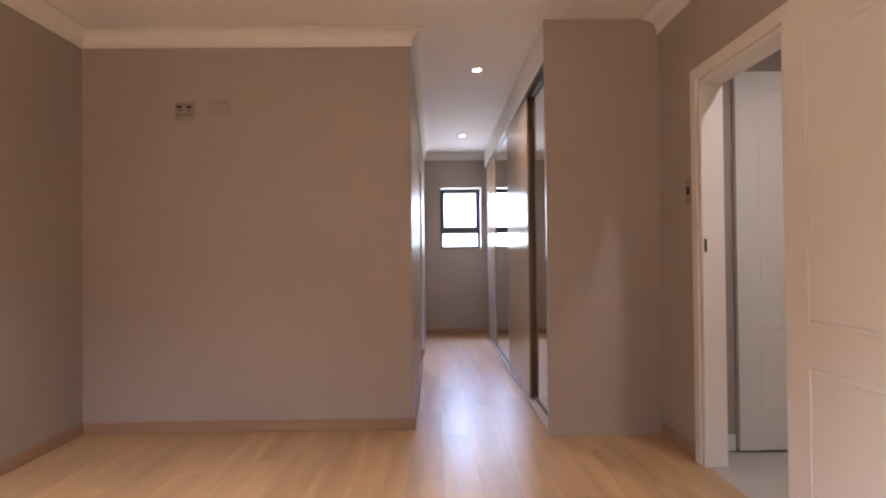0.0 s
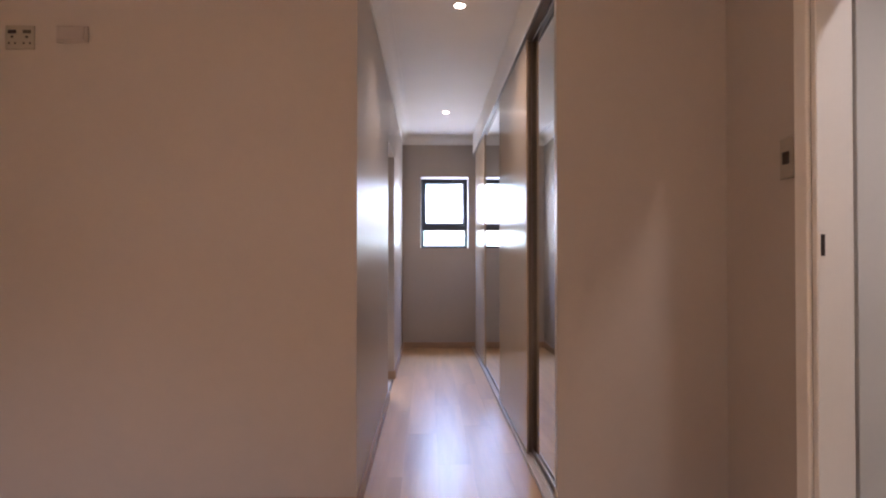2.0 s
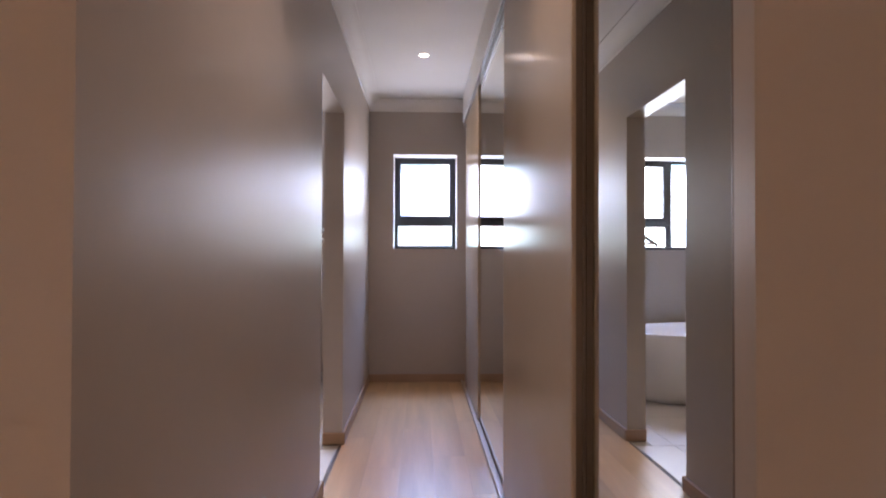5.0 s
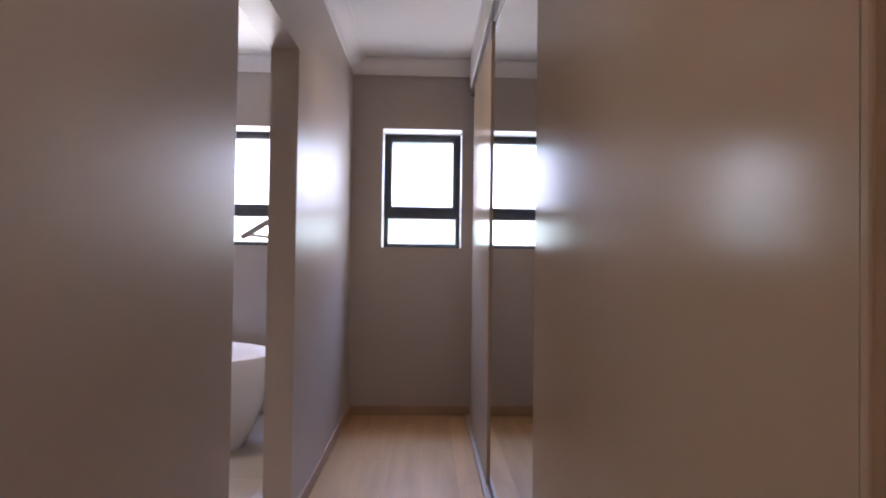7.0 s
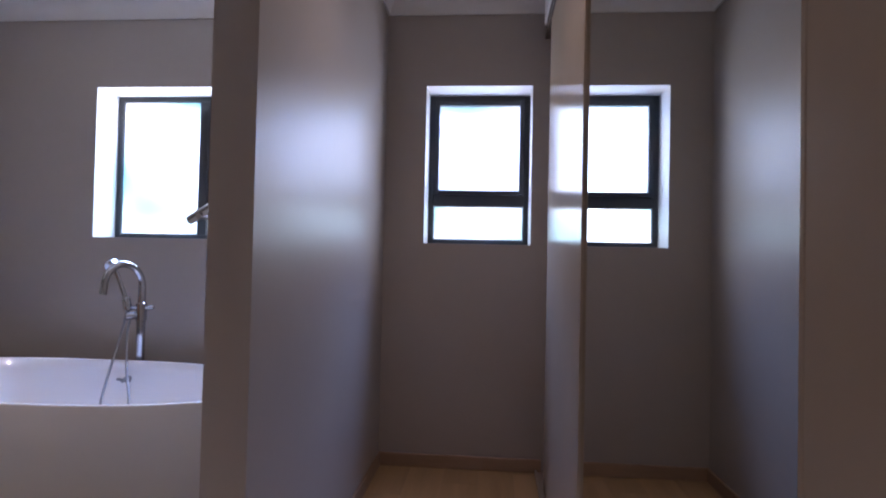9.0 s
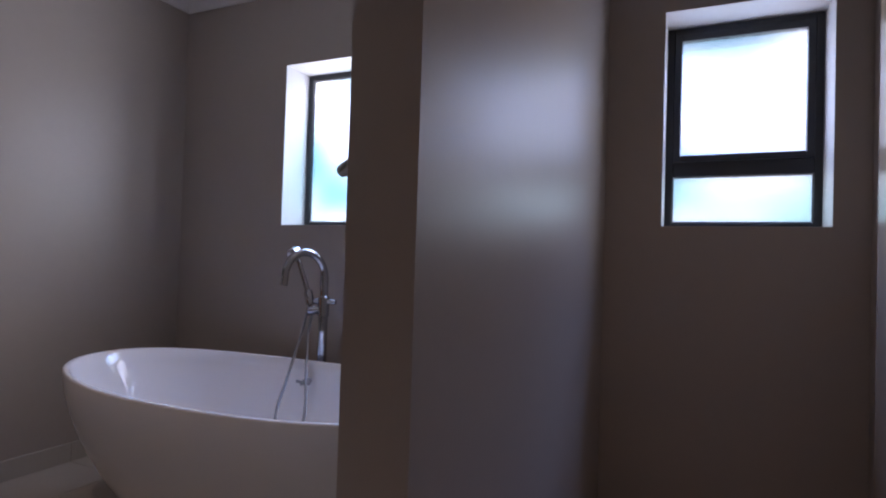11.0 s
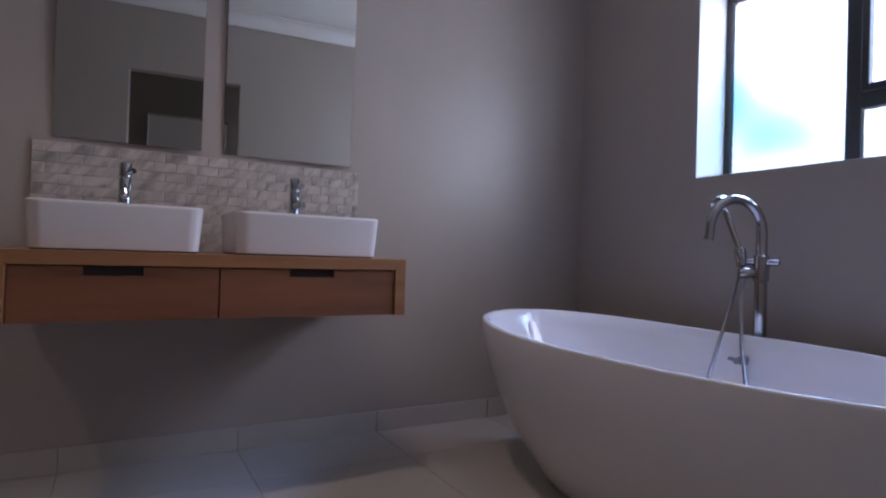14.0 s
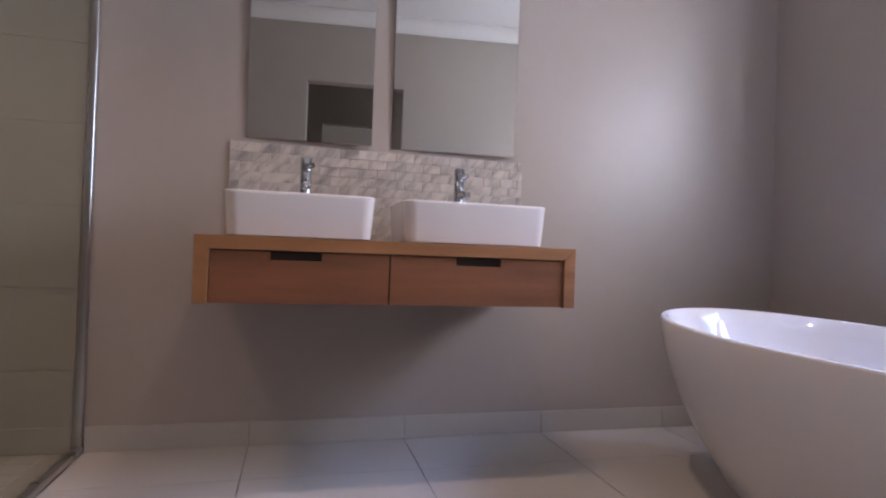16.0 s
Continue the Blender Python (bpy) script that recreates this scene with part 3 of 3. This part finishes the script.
tube(bm, [(-1.503, 7.938, 0.512), (-1.429, 7.938, 0.506)], 0.007, 10)
tube(bm, [(-1.466, 7.945, 0.508), (-1.466, 7.925, 0.507)], 0.011, 12)
part("overflow", bm, HOSE, tub, "chrome overflow cover", smooth=40)

# ---- bath filler ----
FX, FY = -1.497, 8.12
filler = thing("bath_filler", (FX, FY, 0), "chrome floor-standing bath tap with hand shower", "bath tap")
part("base_flange", tube(bmesh.new(), [(FX, FY, 0), (FX, FY, 0.012), (FX, FY, 0.016)], [0.045, 0.045, 0.03], 24), CHROME, filler, smooth=40)
part("column", tube(bmesh.new(), [(FX, FY, 0.012), (FX, FY, 0.5), (FX, FY, 0.84)], 0.0235, 22), CHROME, filler, smooth=40)
way = Vector((-0.092, -0.192, 0))
arc = [Vector((FX, FY, 0.84)), Vector((FX, FY, 1.0))]
for k in range(1, 15):
    a = math.pi * 1.02 * k / 14
    arc.append(Vector((FX, FY, 1.0)) + way * (0.5 * (1 - math.cos(a))) + Vector((0, 0, 0.12 * math.sin(a))))
arc.append(arc[-1] + Vector((-0.002, -0.004, -0.035)))
part("spout", tube(bmesh.new(), arc, [0.021] * 2 + [0.019] * (len(arc) - 2), 18), CHROME, filler, smooth=40)
bm = tube(bmesh.new(), [(FX, FY, 0.80), (FX, FY, 0.805), (FX, FY, 0.9), (FX, FY, 0.905)], [0.0235, 0.029, 0.029, 0.0235], 22)
tube(bm, [(FX - 0.062, FY - 0.03, 0.877), (FX + 0.03, FY + 0.006, 0.877)], 0.0135, 14)
part("mixer_body", bm, CHROME, filler, smooth=40)
part("lever", tube(bmesh.new(), [(FX + 0.03, FY + 0.006, 0.877), (FX + 0.058, FY + 0.012, 0.877), (FX + 0.064, FY + 0.013, 0.877)], [0.012, 0.014, 0.011], 14), CHROME, filler, smooth=40)
part("control_knob", tube(bmesh.new(), [(FX - 0.02, FY - 0.02, 0.835), (FX - 0.045, FY - 0.06, 0.832), (FX - 0.05, FY - 0.066, 0.832)], [0.02, 0.022, 0.018], 18), CHROME, filler, smooth=40)
hs = part("hand_shower", tube(bmesh.new(), [(-1.556, 8.085, 0.885), (-1.566, 8.08, 0.93), (-1.6, 8.07, 1.03), (-1.622, 8.06, 1.095)],
                              [0.010, 0.0125, 0.012, 0.013], 14), CHROME, filler, smooth=40)
part("shower_head", tube(bmesh.new(), [(-1.634, 8.075, 1.128), (-1.632, 8.066, 1.124), (-1.628, 8.035, 1.106), (-1.627, 8.03, 1.104)], [0.012, 0.028, 0.034, 0.03], 18), CHROME, hs, smooth=40)
part("cradle", tube(bmesh.new(), [(FX - 0.056, FY - 0.03, 0.855), (FX - 0.058, FY - 0.031, 0.862), (FX - 0.068, FY - 0.036, 0.925), (FX - 0.070, FY - 0.037, 0.935)], [0.014, 0.021, 0.023, 0.015], 16), CHROME, filler, smooth=40)


def hose_curve(p):
    pts = [Vector(q) for q in p]
    out = []
    for i in range(len(pts) - 1):
        a, b, c, d = pts[max(i - 1, 0)], pts[i], pts[i + 1], pts[min(i + 2, len(pts) - 1)]
        for k in range(8):
            t = k / 8
            out.append(0.5 * ((2 * b) + (c - a) * t + (2 * a - 5 * b + 4 * c - d) * t * t + (3 * b - a - 3 * c + d) * t ** 3))
    return out + [pts[-1]]


part("hose", tube(bmesh.new(), hose_curve([(-1.556, 8.085, 0.885), (-1.558, 8.07, 0.82), (-1.562, 8.03, 0.707), (-1.54, 7.92, 0.54), (-1.48, 7.78, 0.42), (-1.405, 7.66, 0.30),
                                           (-1.37, 7.60, 0.225), (-1.31, 7.60, 0.21), (-1.29, 7.66, 0.26), (-1.345, 7.80, 0.42), (-1.46, 7.95, 0.56), (-1.53, 8.05, 0.73),
                                           (-1.535, 8.085, 0.82), (-1.528, 8.1, 0.85)]), 0.007, 10), HOSE, filler, "flexible metal hose", smooth=40)

# ---- vanity ----
VX, VY0, VY1, VZ0, VZ1 = -2.105, 5.614, 6.871, 0.636, 0.845
van = thing("vanity_cabinet", ((XV + VX) / 2, (VY0 + VY1) / 2, VZ0), "wall-hung oak vanity with two drawers", "vanity")
VT = 0.042


def mitred(name, outline):
    """A board of the vanity's case: its outline in y and z, drawn out from the wall to the front."""
    bm = loft(bmesh.new(), [[(x, y, z) for y, z in outline] for x in (XV + 0.001, VX)], True, True)
    bmesh.ops.bevel(bm, geom=bm.edges[:], offset=0.0012, segments=1, affect="EDGES")
    return part(name, bm, VANITY_WOOD, van)


mitred("top", [(VY0, VZ1), (VY1, VZ1), (VY1 - VT, VZ1 - VT), (VY0 + VT, VZ1 - VT)])
mitred("side_panel", [(VY0, VZ0), (VY0, VZ1 - 0.0006), (VY0 + VT, VZ1 - VT - 0.0006), (VY0 + VT, VZ0)])
mitred("side_panel", [(VY1, VZ0), (VY1, VZ1 - 0.0006), (VY1 - VT, VZ1 - VT - 0.0006), (VY1 - VT, VZ0)])
part("carcass", box(bmesh.new(), XV + 0.001, VY0 + 0.043, VZ0 + 0.004, VX - 0.035, VY1 - 0.043, VZ1 - 0.043), DARK, van)
for a, b, c in ((VY0 + 0.045, 6.209, 5.915), (6.214, VY1 - 0.045, 6.515)):
    n0, n1, top = c - 0.079, c + 0.079, VZ1 - 0.046
    outline = [(a, VZ0 + 0.002), (b, VZ0 + 0.002), (b, top), (n1, top), (n1, top - 0.026), (n0, top - 0.026), (n0, top), (a, top)]
    bm = loft(bmesh.new(), [[(x, y, z) for y, z in outline] for x in (VX - 0.03, VX - 0.008)], True, True)
    d = part("drawer", bm, DRAWER_WOOD, van, "oak drawer front with a cut-out pull")
    # dark block behind the cut-out, painted as its shaded inside
    part("pull_recess_shade", box(bmesh.new(), VX - 0.032, n0 + 0.001, top - 0.025, VX - 0.024, n1 - 0.001, top - 0.001), DARK, d)


def rounded(cx, cy, hx, hy, r, z, n=8):
    out = []
    for sx, sy, a0 in ((1, 1, 0), (-1, 1, 90), (-1, -1, 180), (1, -1, 270)):
        for k in range(n + 1):
            a = radians(a0 + 90 * k / n)
            out.append((cx + sx * (hx - r) + r * math.cos(a), cy + sy * (hy - r) + r * math.sin(a), z))
    return out


def basin(cy, width, group):
    cx, hx, hy, z0, z1 = -2.37, 0.19, width / 2, VZ1, VZ1 + 0.150
    ob = thing("wash_basin", (cx, cy, z0), "white ceramic countertop basin with rounded corners", "basin", group)
    rings = [rounded(cx, cy, hx - 0.018, hy - 0.018, 0.034, z0 + 0.003), rounded(cx, cy, hx - 0.012, hy - 0.012, 0.038, z0 + 0.006),
             rounded(cx, cy, hx - 0.006, hy - 0.008, 0.043, z0 + 0.05), rounded(cx, cy, hx - 0.001, hy - 0.002, 0.046, z1 - 0.012),
             rounded(cx, cy, hx, hy, 0.047, z1 - 0.005), rounded(cx, cy, hx - 0.003, hy - 0.003, 0.045, z1),
             rounded(cx, cy, hx - 0.010, hy - 0.010, 0.040, z1), rounded(cx + 0.03, cy, hx - 0.045, hy - 0.016, 0.036, z1 - 0.006),
             rounded(cx + 0.03, cy, hx - 0.05, hy - 0.022, 0.05, z1 - 0.07), rounded(cx + 0.03, cy, hx - 0.075, hy - 0.06, 0.04, z1 - 0.105),
             rounded(cx + 0.03, cy, 0.03, 0.03, 0.02, z1 - 0.11)]
    part("bowl", loft(bmesh.new(), rings, True, True), CERAMIC, ob, smooth=45)
    # dark band painted as the shadow in the gap under the bowl
    part("base_shade", loft(bmesh.new(), [rounded(cx, cy, hx - 0.022, hy - 0.022, 0.034, z0 + 0.0002), rounded(cx, cy, hx - 0.0135, hy - 0.0135, 0.038, z0 + 0.003)], True, True), SHADE_BACKING, ob)
    part("waste", tube(bmesh.new(), [(cx + 0.03, cy, z1 - 0.112), (cx + 0.03, cy, z1 - 0.104)], 0.022, 20), CHROME, ob)
    return ob


def basin_tap(cy, group):
    cx, z = -2.515, VZ1 + 0.150
    ob = thing("basin_tap", (cx, cy, z), "chrome single-lever basin mixer tap", "tap", group)
    part("body", tube(bmesh.new(), [(cx, cy, z - 0.001), (cx, cy, z + 0.006), (cx, cy, z + 0.008), (cx, cy, z + 0.11), (cx, cy, z + 0.114)], [0.026, 0.026, 0.021, 0.021, 0.018], 22), CHROME, ob, smooth=40)
    part("spout", tube(bmesh.new(), [(cx, cy, z + 0.052), (cx + 0.06, cy, z + 0.058), (cx + 0.115, cy, z + 0.05), (cx + 0.122, cy, z + 0.036)], [0.015, 0.015, 0.014, 0.012], 16), CHROME, ob, smooth=40)
    bm = tube(bmesh.new(), [(cx, cy, z + 0.116), (cx, cy, z + 0.162), (cx, cy, z + 0.168)], [0.021, 0.021, 0.016], 22)
    tube(bm, [(cx, cy, z + 0.132), (cx + 0.022, cy + 0.02, z + 0.136), (cx + 0.028, cy + 0.027, z + 0.138)], [0.011, 0.012, 0.010], 12)
    part("lever", bm, CHROME, ob, smooth=40)


basin(5.924, 0.492, "vanity basins")
basin(6.532, 0.535, "vanity basins")
basin_tap(5.936, "vanity taps")
basin_tap(6.548, "vanity taps")

for y0, y1 in ((5.692, 6.206), (6.294, 6.855)):
    ym = (y0 + y1) / 2
    ob = thing("wall_mirror", (XV, ym, 1.265), "frameless rectangular mirror above the vanity", "mirror", "vanity mirrors")
    part("backing", box(bmesh.new(), XV + 0.001, y0 + 0.03, 1.295, XV + 0.004, y1 - 0.03, 2.02), SHADE_BACKING, ob)
    # hung a little out of true
    lean = Matrix.Translation((XV + 0.027, ym, 1.657)) @ Matrix.Rotation(radians(-2.9), 4, "Z") @ Matrix.Rotation(radians(1.2), 4, "Y")
    bm = box(bmesh.new(), -0.002, y0 - ym, -0.392, 0.002, y1 - ym, 0.392, 0.001, 1)
    bm.transform(lean)
    part("glass", bm, MIRROR, ob)

# ---- shower screen ----
GY = 5.127
scr = thing("shower_screen", (-2.1, GY, 0), "clear glass shower screen in aluminium channels", "shower screen")
g = part("glass", box(bmesh.new(), XV + 0.022, GY - 0.004, 0.03, -1.35, GY + 0.004, 2.0), CLEAR, scr)
g.visible_shadow = False
part("wall_channel", box(bmesh.new(), XV + 0.001, GY - 0.013, 0.026, XV + 0.022, GY + 0.013, 2.0, 0.002, 1), STEEL, scr)
part("floor_channel", box(bmesh.new(), XV + 0.001, GY - 0.018, 0.0, -1.35, GY + 0.018, 0.026, 0.003, 1), STEEL, scr)

# ---- towel rail ----
rail = thing("towel_rail", (XB, 6.95, 1.38), "chrome wall-mounted towel rail with slanted arms", "towel rail")
for ry in (6.775, 7.3):
    part("arm", tube(bmesh.new(), [(-0.494, ry, 1.284), (-0.487, ry, 1.2885), (XB, ry, 1.412)], [0.012, 0.0145, 0.0145], 16), CHROME, rail, smooth=40)
    part("rose", tube(bmesh.new(), [(XB, ry, 1.412), (XB - 0.008, ry, 1.407)], 0.026, 20), CHROME, rail, smooth=40)
part("bar", tube(bmesh.new(), [(-0.452, 6.755, 1.299), (-0.452, 7.315, 1.299)], 0.009, 14), CHROME, rail, smooth=40)


# ---- pieces: splash tiles, floor tiles, planks ----
def slab(name, w, d, h, bevel=0.0015):
    me = bpy.data.meshes.new(name)
    bm = bmesh.new()
    box(bm, 0, 0, 0, w, d, h, bevel, 1) if bevel else box(bm, 0, 0, 0, w, d, h)
    bm.to_mesh(me)
    bm.free()
    return me


def lay(name, me, mat, parent, place):
    if not me.materials:
        me.materials.append(mat)
    ob = new(name, me)
    ob.parent = parent
    ob.location = Vector(place) - origin(parent)
    return ob


splash = single("splashback", box(bmesh.new(), XV + 0.0005, 5.632, VZ1, XV + 0.006, 6.905, 1.245), MARBLE_GROUT,
                "marble brick-mosaic splashback above the vanity", "splashback")
TWY, TWZ = 0.0806, 0.0399
tile_sizes = {}
rows = 10
for r in range(rows):
    y = 5.633 - (r % 2) * TWY / 2
    while y < 6.9:
        a, b = max(y, 5.633), min(y + TWY - 0.0012, 6.904)
        if b - a > 0.01:
            w = round(b - a, 3)
            if w not in tile_sizes:
                tile_sizes[w] = slab("mosaic_tile", 0.006, w, TWZ - 0.0012, 0.0008)
            lay("tile", tile_sizes[w], MARBLE, splash, (XV + 0.006 + random.uniform(0, 0.0015), a, VZ1 + 0.002 + r * TWZ))
        y += TWY

bath_floor = single("floor_bathroom", box(bmesh.new(), XV, YS, -0.05, XP - 0.02, YB, -0.006), GROUT, "pale beige square tiled bathroom floor", "floor", kind="structure")
xs = [XV, -2.37, -1.7245, -1.079, -0.4335, XP - 0.022]
ys = [GY + 0.018, 5.750, 6.3955, 7.041, 7.6865, YB]
cache = {}
for x0, x1 in zip(xs, xs[1:]):
    for y0, y1 in zip(ys, ys[1:]):
        if x0 > -0.5 and not (y0 > 5.7 and y1 < 6.4):
            x1b = XB
        else:
            x1b = x1
        w, d = round(x1b - x0 - 0.003, 4), round(y1 - y0 - 0.003, 4)
        if (w, d) not in cache:
            cache[w, d] = slab("floor_tile", w, d, 0.006, 0.0012)
        lay("tile", cache[w, d], FLOOR_TILE, bath_floor, (x0 + 0.0015, y0 + 0.0015, -0.0062))
# small mosaic in the shower
small = slab("shower_tile", 0.097, 0.097, 0.006, 0.001)
for i in range(16):
    for j in range(12):
        lay("tile", small, FLOOR_TILE, bath_floor, (XV + 0.002 + i * 0.1, YS + 0.05 + j * 0.1, -0.0072))

skt = single("baseboard_bathroom", box(bmesh.new(), XV, GY + 0.02, 0, XV + 0.002, YB, 0.097), GROUT, "tiled skirting along the vanity wall", "skirting", kind="structure")
for y0, y1 in zip(ys, ys[1:]):
    lay("tile", slab("skirting_tile", 0.009, y1 - y0 - 0.003, 0.098, 0.001), FLOOR_TILE, skt, (XV + 0.001, y0 + 0.0015, 0.0005))
lay("tile", slab("skirting_tile", 2.4, 0.009, 0.098, 0.001), FLOOR_TILE, skt, (XV + 0.012, YB - 0.0095, 0.0005))

# large tiles on the shower wall
shower_wall = single("shower_wall_tiling", box(bmesh.new(), XV, YS, 0, XV + 0.002, GY - 0.02, 2.2), GROUT, "large beige tiles on the shower wall", "tiling", kind="structure")
for j in range(7):
    for i in range(2):
        y0, y1 = GY - 0.021 - 0.6455 * (i + 1), GY - 0.021 - 0.6455 * i
        lay("tile", cache.setdefault(("s", 0), slab("wall_tile", 0.008, 0.6425, 0.3135, 0.001)), WALL_TILE, shower_wall, (XV + 0.0015, y0 + 0.0015, 0.002 + j * 0.3155))

floor = single("floor", box(bmesh.new(), XL, Y0, -0.05, XR + 0.02, YB, -0.009), DARK, "oak-look laminate plank floor", "floor", kind="structure")
PW, PL = 0.192, 1.285
plank_cache = {}


def planks(x0, x1, y0, y1, phase):
    """Boards along y from x0 to x1, cut at the ends."""
    k = 0
    x = x0
    while x < x1 - 0.01:
        w = min(PW, x1 - x)
        y = y0 - ((k * 0.43 + phase) % 1.0) * PL
        while y < y1 - 0.01:
            a, b = max(y, y0), min(y + PL, y1)
            if b - a > 0.02:
                key = (round(w, 3), round(b - a, 3))
                if key not in plank_cache:
                    plank_cache[key] = slab("plank", key[0] - 0.0003, key[1] - 0.0003, 0.008, 0.0004)
                lay("plank", plank_cache[key], OAK, floor, (x + 0.0004, a + 0.0004, -0.008))
            y += PL
        x += PW
        k += 1


planks(XL, XP, Y0, YF, 0.1)
planks(XP, 0.723, Y0, YB, 0.35)
planks(0.723, XR + 0.018, Y0, YW, 0.6)
